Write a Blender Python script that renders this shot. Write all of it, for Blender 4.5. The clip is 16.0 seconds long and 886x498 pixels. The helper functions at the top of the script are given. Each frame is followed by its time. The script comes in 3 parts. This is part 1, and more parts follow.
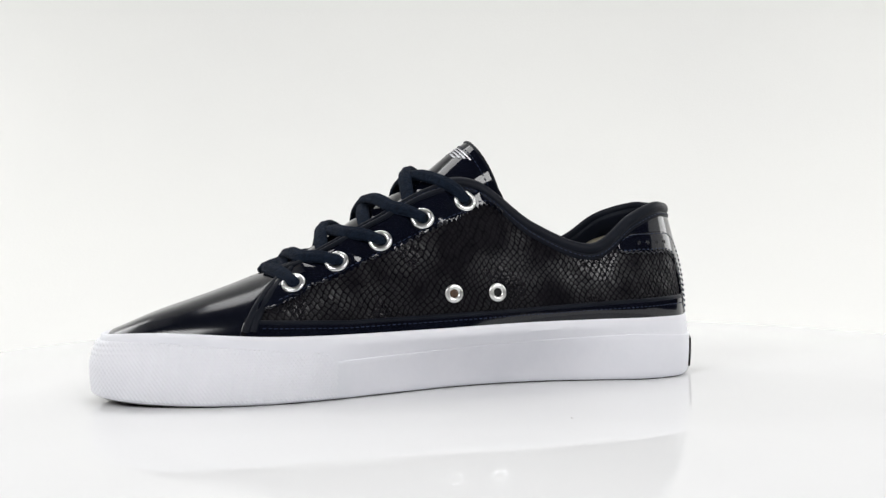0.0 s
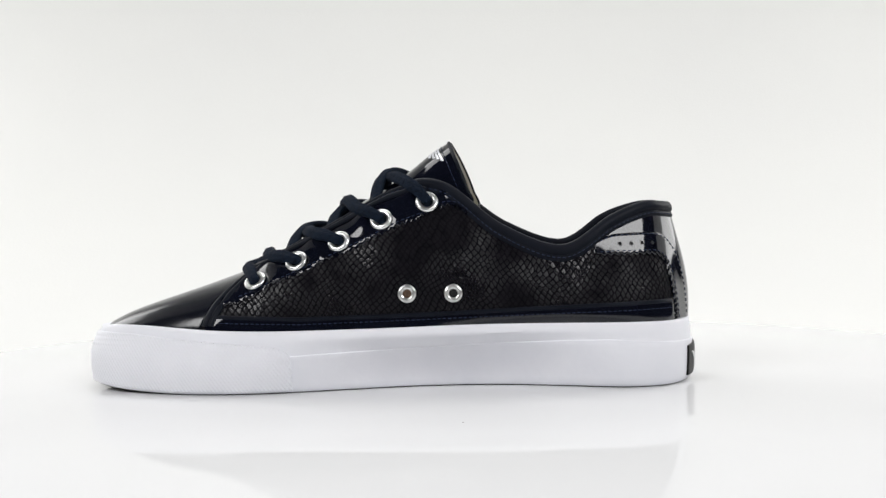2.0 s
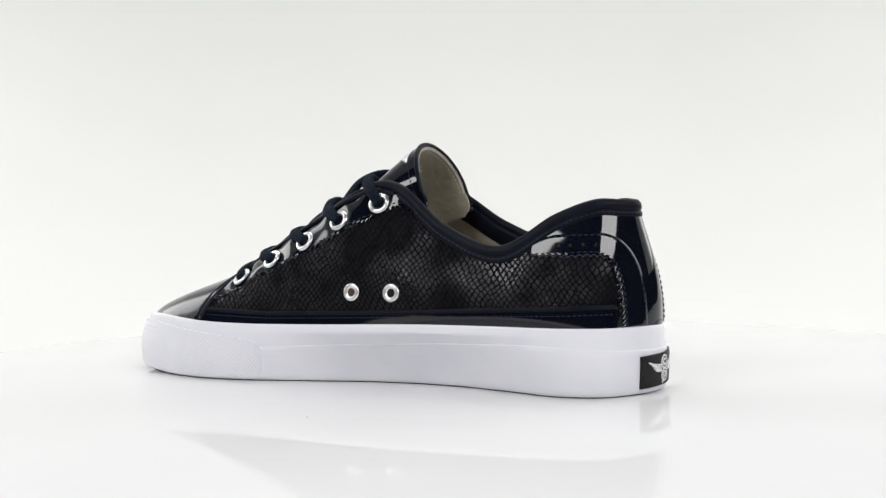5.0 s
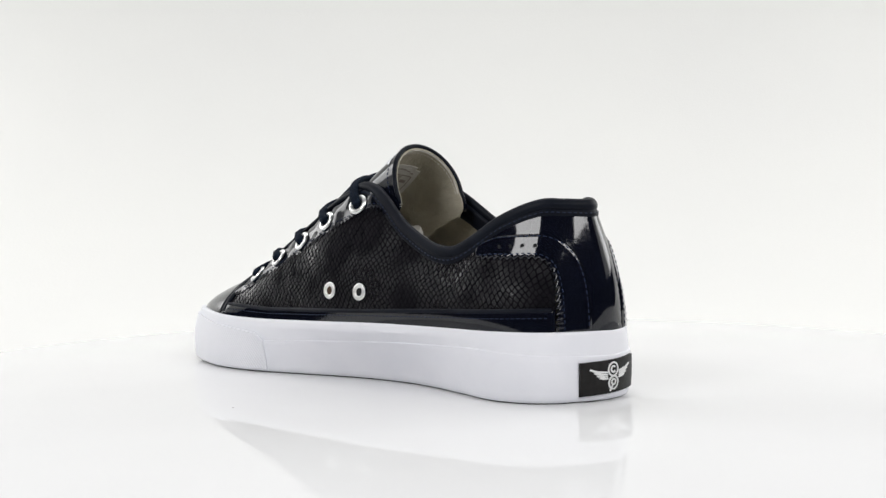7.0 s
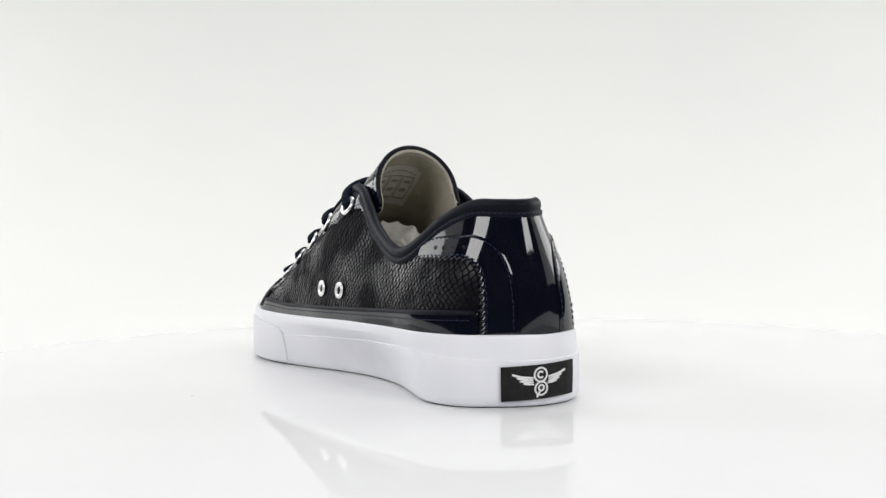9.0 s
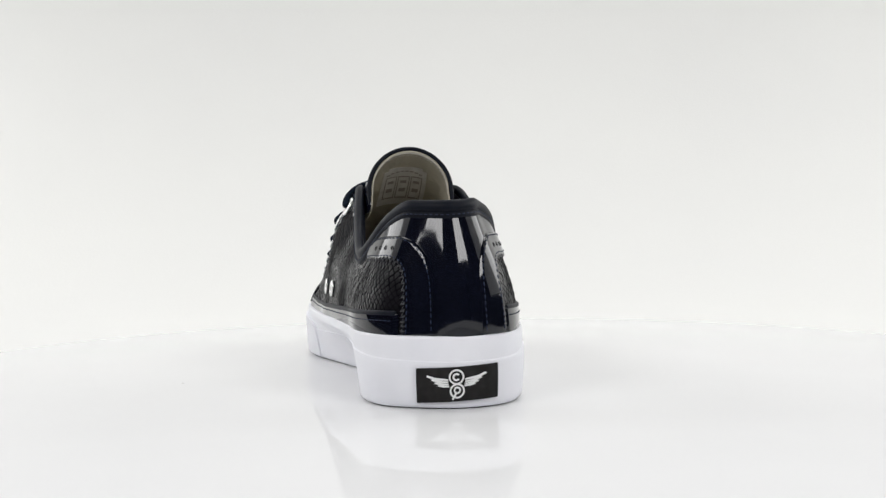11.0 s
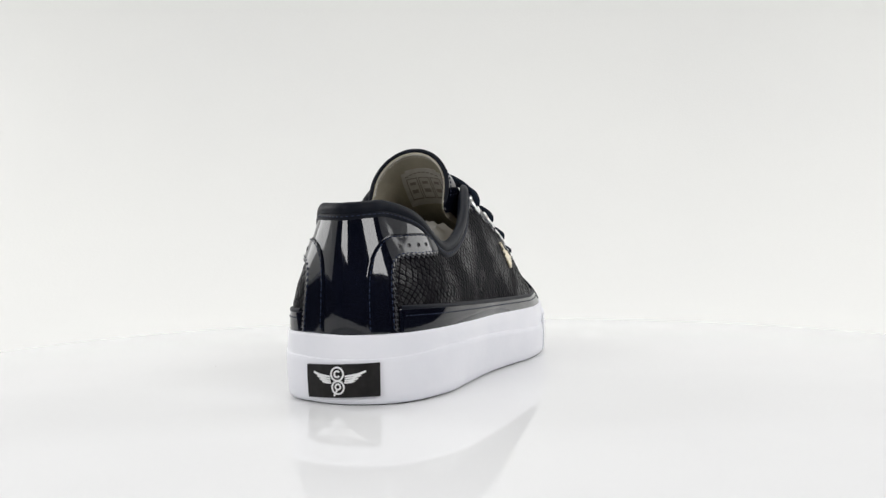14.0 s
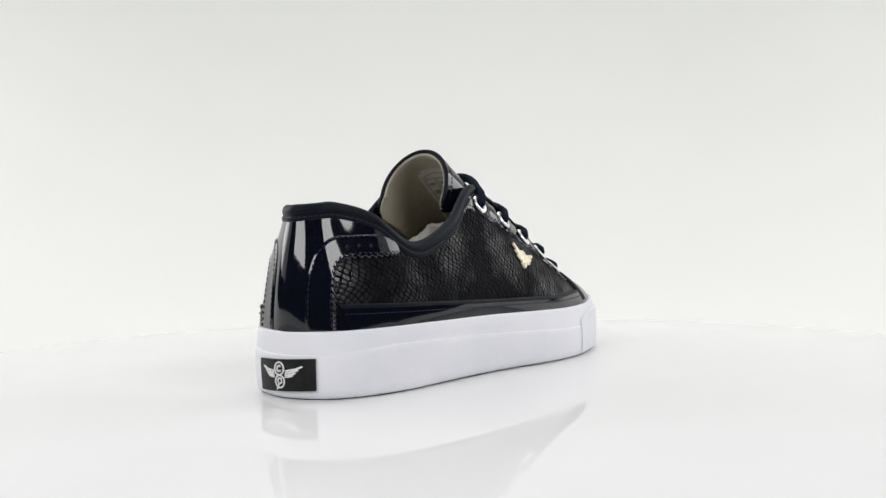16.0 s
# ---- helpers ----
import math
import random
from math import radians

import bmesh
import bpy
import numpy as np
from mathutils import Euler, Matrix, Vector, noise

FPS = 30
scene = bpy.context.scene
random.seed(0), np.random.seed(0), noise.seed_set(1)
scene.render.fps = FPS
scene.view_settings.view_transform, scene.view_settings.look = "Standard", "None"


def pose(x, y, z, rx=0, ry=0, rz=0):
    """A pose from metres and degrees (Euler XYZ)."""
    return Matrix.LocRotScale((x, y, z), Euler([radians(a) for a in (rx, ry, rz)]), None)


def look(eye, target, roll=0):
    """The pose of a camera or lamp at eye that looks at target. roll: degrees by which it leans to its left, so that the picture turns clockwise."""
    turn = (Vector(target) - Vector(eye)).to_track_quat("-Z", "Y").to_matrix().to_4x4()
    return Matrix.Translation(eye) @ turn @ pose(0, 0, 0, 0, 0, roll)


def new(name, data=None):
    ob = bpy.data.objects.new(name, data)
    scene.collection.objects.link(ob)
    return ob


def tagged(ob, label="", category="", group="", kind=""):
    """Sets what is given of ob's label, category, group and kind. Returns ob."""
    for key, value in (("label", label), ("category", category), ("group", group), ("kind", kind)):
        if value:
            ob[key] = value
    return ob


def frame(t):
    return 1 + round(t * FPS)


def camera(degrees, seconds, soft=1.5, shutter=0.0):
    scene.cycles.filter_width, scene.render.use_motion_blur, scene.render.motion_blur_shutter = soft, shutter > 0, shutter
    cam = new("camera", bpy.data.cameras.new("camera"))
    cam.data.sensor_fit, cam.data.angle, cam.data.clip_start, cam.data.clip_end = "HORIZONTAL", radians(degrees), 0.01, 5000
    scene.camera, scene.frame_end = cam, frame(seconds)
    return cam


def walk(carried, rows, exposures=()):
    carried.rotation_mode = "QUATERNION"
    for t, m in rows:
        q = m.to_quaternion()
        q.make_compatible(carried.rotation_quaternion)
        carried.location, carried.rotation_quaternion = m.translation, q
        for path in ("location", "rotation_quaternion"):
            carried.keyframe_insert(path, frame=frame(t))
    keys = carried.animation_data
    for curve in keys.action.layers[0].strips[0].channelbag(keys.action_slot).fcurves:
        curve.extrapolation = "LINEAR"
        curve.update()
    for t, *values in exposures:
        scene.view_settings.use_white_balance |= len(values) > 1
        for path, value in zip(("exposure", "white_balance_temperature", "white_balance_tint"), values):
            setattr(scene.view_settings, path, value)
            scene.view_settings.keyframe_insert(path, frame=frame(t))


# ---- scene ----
# ---- camera: still on its stand, the turntable turns before it
EYE = (0.0, -0.535, 0.07348)
AIM = (-0.01936 * 0.5, -0.535 + 0.99969 * 0.5, 0.07348 - 0.01578 * 0.5)
cam = camera(47.364, 16.0, soft=1.4)
walk(cam, [(0.0, look(EYE, AIM, -0.879)), (16.0, look(EYE, AIM, -0.879))], exposures=[(0.0, 0.15), (9.0, 0.15), (11.5, 0.055), (16.0, 0.055)])

# ---- light: studio softboxes in a white sweep, dark room behind the camera
world = bpy.data.worlds.new("studio_air")
scene.world = world
world.use_nodes = True
world.node_tree.nodes["Background"].inputs["Color"].default_value = (0.9, 0.95, 1.0, 1)
world.node_tree.nodes["Background"].inputs["Strength"].default_value = 0.02


def softbox(name, eye, target, sx, sy, watts, colour=(1, 1, 1)):
    data = bpy.data.lights.new(name, "AREA")
    data.shape, data.size, data.size_y, data.energy, data.color = "RECTANGLE", sx, sy, watts, colour
    ob = new(name, data)
    ob.matrix_world = look(eye, target)
    return ob


# overhead fill, no known source: added to lift the platter and upper sweep
softbox("fill_top", (0.0, 0.38, 1.15), (0, 0.0, 0), 1.2, 0.5, 6.3)
softbox("softbox_front_left", (-0.98, -1.12, 1.03), (0, 0, 0.05), 0.85, 0.56, 12.0)
softbox("softbox_front_right", (0.98, -1.12, 1.03), (0, 0, 0.05), 0.85, 0.56, 12.0)
softbox("softbox_side_left", (-1.28, 0.64, 0.64), (0, -0.35, 0.05), 0.8, 0.75, 5.6)
softbox("softbox_side_right", (1.28, 0.64, 0.64), (0, -0.35, 0.05), 0.8, 0.75, 5.6)


# ---- materials
def material(name, colour, rough=0.5, metal=0.0, coat=0.0, spec=0.5):
    m = bpy.data.materials.new(name)
    m.use_nodes = True
    b = m.node_tree.nodes["Principled BSDF"]
    b.inputs["Base Color"].default_value = (*colour, 1)
    b.inputs["Roughness"].default_value = rough
    b.inputs["Metallic"].default_value = metal
    b.inputs["Coat Weight"].default_value = coat
    b.inputs["Coat Roughness"].default_value = 0.03
    b.inputs["Specular IOR Level"].default_value = spec
    return m


def vary(m, other, scale, low=0.35, high=0.65, detail=4):
    """Blend the base colour towards another over a noise pattern."""
    t = m.node_tree
    b = t.nodes["Principled BSDF"]
    co, no, ra, mi = (t.nodes.new(k) for k in ("ShaderNodeTexCoord", "ShaderNodeTexNoise", "ShaderNodeMapRange", "ShaderNodeMix"))
    no.inputs["Scale"].default_value, no.inputs["Detail"].default_value = scale, detail
    ra.inputs["From Min"].default_value, ra.inputs["From Max"].default_value = low, high
    mi.data_type = "RGBA"
    mi.inputs["A"].default_value = b.inputs["Base Color"].default_value
    mi.inputs["B"].default_value = (*other, 1)
    t.links.new(co.outputs["Object"], no.inputs["Vector"])
    t.links.new(no.outputs["Fac"], ra.inputs["Value"])
    t.links.new(ra.outputs["Result"], mi.inputs["Factor"])
    t.links.new(mi.outputs["Result"], b.inputs["Base Color"])
    return m


def relief(m, scale, depth, kind="noise", stretch=(1, 1, 1), turn=(0, 0, 0), strength=1.0):
    """Fine bump of a noise, cell or wave pattern; depth in metres."""
    t = m.node_tree
    b = t.nodes["Principled BSDF"]
    co, mp, bu = (t.nodes.new(k) for k in ("ShaderNodeTexCoord", "ShaderNodeMapping", "ShaderNodeBump"))
    mp.inputs["Scale"].default_value, mp.inputs["Rotation"].default_value = stretch, turn
    if kind == "cells":
        no = t.nodes.new("ShaderNodeTexVoronoi")
        out = no.outputs["Distance"]
    elif kind == "wave":
        no = t.nodes.new("ShaderNodeTexWave")
        out = no.outputs["Fac"]
    else:
        no = t.nodes.new("ShaderNodeTexNoise")
        no.inputs["Detail"].default_value = 4
        out = no.outputs["Fac"]
    no.inputs["Scale"].default_value = scale
    bu.inputs["Distance"].default_value, bu.inputs["Strength"].default_value = depth, strength
    t.links.new(co.outputs["Object"], mp.inputs["Vector"])
    t.links.new(mp.outputs["Vector"], no.inputs["Vector"])
    t.links.new(out, bu.inputs["Height"])
    if b.inputs["Normal"].is_linked:
        t.links.new(b.inputs["Normal"].links[0].from_socket, bu.inputs["Normal"])
    t.links.new(bu.outputs["Normal"], b.inputs["Normal"])
    return m


PATENT = relief(vary(material("patent_leather", (0.003, 0.0037, 0.0078), 0.06, spec=0.52), (0.004, 0.005, 0.0105), 60), 24, 0.00022)
VAMP = relief(vary(material("smooth_leather", (0.003, 0.0037, 0.0075), 0.17), (0.004, 0.005, 0.010), 60), 30, 0.0004)
SNAKE = relief(vary(material("embossed_leather", (0.0028, 0.0028, 0.0042), 0.25, spec=0.17), (0.006, 0.0055, 0.0075), 220), 1500, 0.00012)


def polished(m, rough, spec):
    """Worn polish on the raised scales, dull in the grooves: rough and spec as (dull, polished)."""
    t = m.node_tree
    b = t.nodes["Principled BSDF"]
    at, co, no = t.nodes.new("ShaderNodeAttribute"), t.nodes.new("ShaderNodeTexCoord"), t.nodes.new("ShaderNodeTexNoise")
    at.attribute_name = "polish"
    no.inputs["Scale"].default_value, no.inputs["Detail"].default_value = 32, 3
    patch, both = t.nodes.new("ShaderNodeMapRange"), t.nodes.new("ShaderNodeMath")
    patch.inputs["From Min"].default_value, patch.inputs["From Max"].default_value = 0.42, 0.64
    patch.inputs["To Min"].default_value = 0.12
    both.operation = "MULTIPLY"
    edge = t.nodes.new("ShaderNodeMapRange")
    edge.inputs["From Min"].default_value, edge.inputs["From Max"].default_value = 0.45, 0.85
    t.links.new(co.outputs["Object"], no.inputs["Vector"])
    t.links.new(no.outputs["Fac"], patch.inputs["Value"])
    t.links.new(at.outputs["Fac"], edge.inputs["Value"])
    t.links.new(edge.outputs["Result"], both.inputs[0])
    t.links.new(patch.outputs["Result"], both.inputs[1])
    for socket, (low, high) in (("Roughness", rough), ("Specular IOR Level", spec)):
        r = t.nodes.new("ShaderNodeMapRange")
        r.inputs["To Min"].default_value, r.inputs["To Max"].default_value = low, high
        t.links.new(both.outputs["Value"], r.inputs["Value"])
        t.links.new(r.outputs["Result"], b.inputs[socket])
    return m


polished(SNAKE, (0.6, 0.17), (0.012, 0.38))
BINDING = relief(vary(material("binding_leather", (0.004, 0.0053, 0.0098), 0.45, spec=0.1), (0.006, 0.0078, 0.0135), 90), 900, 0.00008)
RUBBER = relief(vary(material("white_rubber", (0.84, 0.84, 0.885), 0.42), (0.80, 0.805, 0.855), 35), 260, 0.00008)
BUMPER = relief(relief(vary(material("textured_white_rubber", (0.84, 0.84, 0.885), 0.46), (0.81, 0.815, 0.86), 35), 210, 0.00012, "wave", (1, 1, 1), (0, 0.62, 0)), 210, 0.00012, "wave", (1, 1, 1), (0, -0.62, 0))
OUTSOLE = relief(vary(material("outsole_rubber", (0.10, 0.095, 0.09), 0.7), (0.05, 0.05, 0.05), 70), 400, 0.0003)
CANVAS = relief(relief(vary(material("lining_canvas", (0.46, 0.42, 0.335), 0.9), (0.36, 0.33, 0.255), 45), 1300, 0.0003), 55, 0.004)
FELT = relief(vary(material("insole_cloth", (0.50, 0.48, 0.44), 0.95), (0.36, 0.34, 0.31), 120), 700, 0.0003)
LACE = relief(vary(material("lace_cotton", (0.0036, 0.007, 0.0145), 0.85, spec=0.1), (0.0065, 0.0125, 0.025), 500), 1100, 0.0004, "cells")
THREAD = material("thread", (0.007, 0.014, 0.038), 0.6, spec=0.25)
STEEL = relief(vary(material("nickel_metal", (0.88, 0.88, 0.87), 0.3, 1.0), (0.80, 0.80, 0.79), 300), 500, 0.00005)
GOLD = relief(vary(material("pale_gold_metal", (0.78, 0.71, 0.57), 0.35, 1.0), (0.60, 0.53, 0.40), 400), 700, 0.0001)
BLACK = relief(vary(material("black_rubber", (0.010, 0.009, 0.009), 0.5, spec=0.2), (0.018, 0.017, 0.017), 200), 900, 0.00005)
PRINT = material("white_print", (0.80, 0.80, 0.80), 0.5)
SILVERPRINT = material("silver_print", (0.62, 0.63, 0.66), 0.35, 0.4)
TAGCLOTH = relief(vary(material("tag_cloth", (0.62, 0.60, 0.56), 0.85), (0.54, 0.52, 0.48), 200), 1500, 0.0001)
TAGINK = material("tag_ink", (0.32, 0.28, 0.25), 0.8)
PAPER = relief(vary(material("tissue", (0.56, 0.54, 0.50), 0.8), (0.46, 0.44, 0.40), 60), 180, 0.0008)
BACKING = vary(material("canvas_backing", (0.10, 0.06, 0.035), 0.9), (0.05, 0.03, 0.02), 900)
# near-black for solid discs: the shade inside a hole put into colour
HOLESHADE = material("hole_shade", (0.004, 0.004, 0.005), 0.9)
ACRYLIC = vary(material("white_acrylic", (0.806, 0.806, 0.812), 0.045, spec=0.055), (0.791, 0.791, 0.798), 8)
SWEEP = relief(vary(material("white_sweep", (0.82, 0.82, 0.80), 0.85, spec=0.2), (0.80, 0.80, 0.785), 2), 300, 0.0002)
DARKWALL = relief(vary(material("dark_wall", (0.03, 0.03, 0.032), 0.9), (0.04, 0.04, 0.042), 3), 40, 0.002)
DUST = material("dust", (0.25, 0.24, 0.22), 0.9)


# ---- mesh helpers; shapes are drawn in millimetres
MM = 0.001


def mesh_of(name, verts, faces, mat, parent=None, label="", smooth=True, sharp=None, mask=None):
    me = bpy.data.meshes.new(name)
    me.from_pydata([tuple(float(c) * MM for c in v) for v in verts], [], faces)
    me.materials.append(mat)
    if mask is not None:
        me.attributes.new("polish", "FLOAT", "POINT").data.foreach_set("value", np.asarray(mask, np.float32))
    bm = bmesh.new()
    bm.from_mesh(me)
    bmesh.ops.remove_doubles(bm, verts=bm.verts, dist=1e-7)
    bmesh.ops.recalc_face_normals(bm, faces=bm.faces)
    for f in bm.faces:
        f.smooth = smooth
    if sharp:
        for e in bm.edges:
            if len(e.link_faces) == 2 and e.calc_face_angle() > radians(sharp):
                e.smooth = False
    bm.to_mesh(me)
    bm.free()
    ob = new(name, me)
    if parent:
        ob.parent = parent
    if label:
        tagged(ob, label)
    return ob


def part(name, data, mat, parent, label="", smooth=True, sharp=50):
    return mesh_of(name, data[0], data[1], mat, parent, label, smooth, sharp, data[2] if len(data) > 2 else None)


def joined(*pieces):
    verts, faces = [], []
    for v, f in pieces:
        k = len(verts)
        verts.extend(v)
        faces.extend([tuple(i + k for i in q) for q in f])
    return verts, faces


def spline(points, t, closed=False):
    """Catmull-Rom through the points at parameters t (0 .. n or n - 1)."""
    c = np.asarray(points, float)
    n = len(c)
    t = np.atleast_1d(np.asarray(t, float))
    if closed:
        i = np.floor(t).astype(int)
        k = t - i
        p0, p1, p2, p3 = c[(i - 1) % n], c[i % n], c[(i + 1) % n], c[(i + 2) % n]
    else:
        t = np.clip(t, 0, n - 1)
        i = np.minimum(np.floor(t).astype(int), n - 2)
        k = t - i
        p1, p2 = c[i], c[i + 1]
        p0 = np.where((i > 0)[:, None], c[np.maximum(i - 1, 0)], 2 * p1 - p2)
        p3 = np.where((i < n - 2)[:, None], c[np.minimum(i + 2, n - 1)], 2 * p2 - p1)
    k = k[:, None]
    return 0.5 * (2 * p1 + (p2 - p0) * k + (2 * p0 - 5 * p1 + 4 * p2 - p3) * k ** 2 + (3 * p1 - p0 - 3 * p2 + p3) * k ** 3)


def resample(points, step):
    """Even steps along a polyline."""
    p = np.asarray(points, float)
    d = np.r_[0, np.cumsum(np.linalg.norm(np.diff(p, axis=0), axis=1))]
    n = max(2, int(round(d[-1] / step)) + 1)
    s = np.linspace(0, d[-1], n)
    return np.array([np.interp(s, d, p[:, k]) for k in range(3)]).T


def unit(v):
    return v / np.maximum(np.linalg.norm(v, axis=-1, keepdims=True), 1e-9)


def sweep(path, ups, ra, rb, n=10, caps=True, closed=False, ribs=0.0):
    """An oval tube along a path; ups: the short axis' direction at each point."""
    p = np.asarray(path, float)
    t = unit(np.roll(p, -1, 0) - np.roll(p, 1, 0)) if closed else unit(np.gradient(p, axis=0))
    side = unit(np.cross(t, ups))
    up = np.cross(side, t)
    ra, rb = np.broadcast_to(ra, len(p)), np.broadcast_to(rb, len(p))
    verts, faces = [], []
    for i in range(len(p)):
        for k in range(n):
            a = 2 * math.pi * k / n
            verts.append(p[i] + side[i] * ra[i] * math.cos(a) + up[i] * rb[i] * math.sin(a) * (1 - ribs * math.cos(6 * a)))
    m = len(p)
    for i in range(m if closed else m - 1):
        j = (i + 1) % m
        for k in range(n):
            l = (k + 1) % n
            faces.append((i * n + k, i * n + l, j * n + l, j * n + k))
    if caps and not closed:
        faces.append(tuple(range(n - 1, -1, -1)))
        faces.append(tuple((m - 1) * n + k for k in range(n)))
    return verts, faces


def grid_faces(n, m, wrap=False):
    """Quads of an n x m grid of vertices (row major)."""
    f = []
    for i in range(n if wrap else n - 1):
        for j in range(m - 1):
            a, b = i * m + j, ((i + 1) % n) * m + j
            f.append((a, b, b + 1, a + 1))
    return f


# ---- the shoe's form: x to the heel, y to the outer side, z up; stations run toe > inner side > heel > outer side
OUT_LOW = [(-181.7, -41), (-177, -58.5), (-163, -70.5), (-140, -78.5), (-112, -82.5), (-84, -78.5), (-52, -67), (-22, -56), (2, -51), (28, -50),
           (54, -53.5), (80, -57.5), (100, -50.5), (110.6, -35), (115, -17.5), (109.7, -0.2), (96.2, 10.5), (71.5, 16.5), (45.5, 16.5), (20, 16),
           (-3, 16.5), (-25, 18.5), (-52, 22), (-80, 22), (-108, 16.2), (-135, 6), (-160, -8.5), (-176, -24)]
OUT_HIGH = [(-178.5, -41.5), (-174, -57), (-160.5, -69), (-139, -78), (-112, -83.5), (-84, -81), (-52, -77.5), (-22, -75), (2, -71.5), (28, -67.5),
            (54, -63), (80, -60), (100, -51), (110.6, -35), (115, -17.5), (109.7, -0.2), (96.2, 10.5), (71.5, 17.5), (45.5, 19.2), (20, 19.3),
            (-3, 19.3), (-25, 20.2), (-52, 21), (-80, 20.3), (-108, 16.5), (-134.5, 5.8), (-158.5, -9), (-173.3, -24.5)]
TOP = [(-170.5, -42, 32.3), (-162.5, -42, 35), (-150, -40, 40.2), (-130, -38, 46.9), (-110, -36, 54.5), (-90, -54.5, 61), (-56, -54.5, 79), (-26, -53, 95),
       (-5, -53, 96.5), (22, -55, 76), (52, -54.5, 65), (76, -44.6, 79.3), (91, -37, 85.7), (99, -29.5, 85.9), (104, -20, 85.6), (99, -11.5, 86.4),
       (91, -7, 86.6), (75, 1, 81.2), (52, 6.5, 67.3), (22, 6, 77.5), (-5, -1, 96), (-26, -7, 95), (-56, -7.5, 79), (-90, -13, 61),
       (-110, -35, 54.5), (-130, -37, 46.9), (-150, -39.5, 40.2), (-162.5, -42, 35)]
#          per station: outward bulge low, outward pull of the upper handle as share of the run, its drop as share of the height
LOWOUT = [0, 0, 0, 0, -0.5, -2.5, -3, -1, 1, 2.5, 3, 3, 0.5, -1.1, 2.6, 0.2, 0.7, 1, 3, 4, 4, 3, 1, 1, 0, 0, 0, 0]
PULL = [0.6, 0.64, 0.7, 0.74, 0.76, 0.85, 0.85, 0.78, 0.6, 0.45, 0.4, 0.3, 0.35, 0.5, 0.55, 0.5, 0.35, 0.4, 0.4, 0.4, 0.5, 0.6, 0.6, 0.62, 0.66, 0.72, 0.7, 0.64]
DROP = [0.0, 0.0, 0.0, 0.0, 0.05, 0.12, 0.15, 0.2, 0.3, 0.35, 0.35, 0.35, 0.35, 0.35, 0.35, 0.35, 0.35, 0.35, 0.35, 0.35, 0.3, 0.2, 0.15, 0.12, 0.05, 0.0, 0.0, 0.0]
NST = len(OUT_LOW)


def sole_top(x):
    knots, levels = [-185, -165, -147, -120, -91, -57, -30, 8, 47, 116], [29.5, 32, 32.5, 30.6, 29.1, 29.4, 30.1, 31.2, 31.4, 30.4]
    return sum(np.interp(np.asarray(x) + d, knots, levels) for d in (-15, -10, -5, 0, 5, 10, 15)) / 7


def sole_low(x):
    return 3.8 * np.clip((-128 - np.asarray(x)) / 57, 0, 1) ** 1.7


def fox_line(x):
    return np.interp(x, [-180, -74, -31, 21, 73, 116], [19, 17.2, 19.2, 21.5, 22.6, 19.5])


def flat_normal(u):
    d = spline(OUT_HIGH, u + 0.04, True) - spline(OUT_HIGH, u - 0.04, True)
    n = np.c_[d[:, 1], -d[:, 0]]
    n = unit(n)
    return np.where((np.sum(n * 0, 1) == 0)[:, None], -n, n) * 1.0


_probe = flat_normal(np.array([8.0]))
FLIP = 1.0 if _probe[0, 1] < 0 else -1.0


def outward(u):
    return flat_normal(np.asarray(u, float)) * FLIP


def wall(u, w, off=0.0):
    """The sole's side wall: w from 0 (ground) to 1 (top edge)."""
    u, w = np.broadcast_arrays(np.atleast_1d(np.asarray(u, float)), np.asarray(w, float))
    a, b = spline(OUT_LOW, u, True), spline(OUT_HIGH, u, True)
    toe = np.exp(-(np.minimum(u % NST, NST - u % NST) / 2.6) ** 2)
    ws = (1 - toe) * np.clip(w / 0.87, 0, 1) ** 2 + toe * np.clip((w - 0.5) / 0.46, 0, 1) ** 1.5
    xy = a + (b - a) * ws[:, None]
    bulge = 0.9 * np.sin(np.pi * np.clip(w, 0, 1)) - 1.6 * np.clip(0.07 - w, 0, 1) * 8
    xy = xy + outward(u) * (bulge + off)[:, None]
    z = sole_low(xy[:, 0]) * (1 - w) + w * sole_top(xy[:, 0])
    return np.c_[xy, z]


def upper(u, v):
    """The upper's outer skin: v from 0 (in the sole) to 1 (top line)."""
    u, v = np.broadcast_arrays(np.atleast_1d(np.asarray(u, float)), np.asarray(v, float))
    o = outward(u)
    b = spline(OUT_HIGH, u, True) - o * (2.6 - 0.55 * np.exp(-((u % NST - 14.4) / 1.3) ** 2) + 0.3 * np.exp(-(np.minimum(u % NST, NST - u % NST) / 1.3) ** 2))[:, None]
    base = np.c_[b, sole_top(b[:, 0]) - 4]
    top = spline(TOP, u, True)
    par = spline(np.c_[LOWOUT, PULL, DROP], u, True)
    rise = (top[:, 2] - base[:, 2])
    p1 = base + np.c_[o * par[:, :1], 0.42 * rise]
    p2 = top + np.c_[(base - top)[:, :2] * par[:, 1:2], -par[:, 2] * rise]
    k = v[:, None]
    return base * (1 - k) ** 3 + 3 * p1 * k * (1 - k) ** 2 + 3 * p2 * k * k * (1 - k) + top * k ** 3


def upper_normal(u, v):
    u, v = np.broadcast_arrays(np.atleast_1d(np.asarray(u, float)), np.asarray(v, float))
    vc = np.clip(v, 0.004, 0.996)
    du = upper(u + 0.03, vc) - upper(u - 0.03, vc)
    dv = upper(u, vc + 0.004) - upper(u, vc - 0.004)
    n = unit(np.cross(dv, du))
    o = outward(u)
    s = np.sign(np.sum(n[:, :2] * o, 1) + 0.6 * n[:, 2])
    return n * np.where(s == 0, 1, s)[:, None]


def skin(u, v, off=0.0):
    return upper(u, v) + upper_normal(u, v) * np.asarray(off)[..., None]


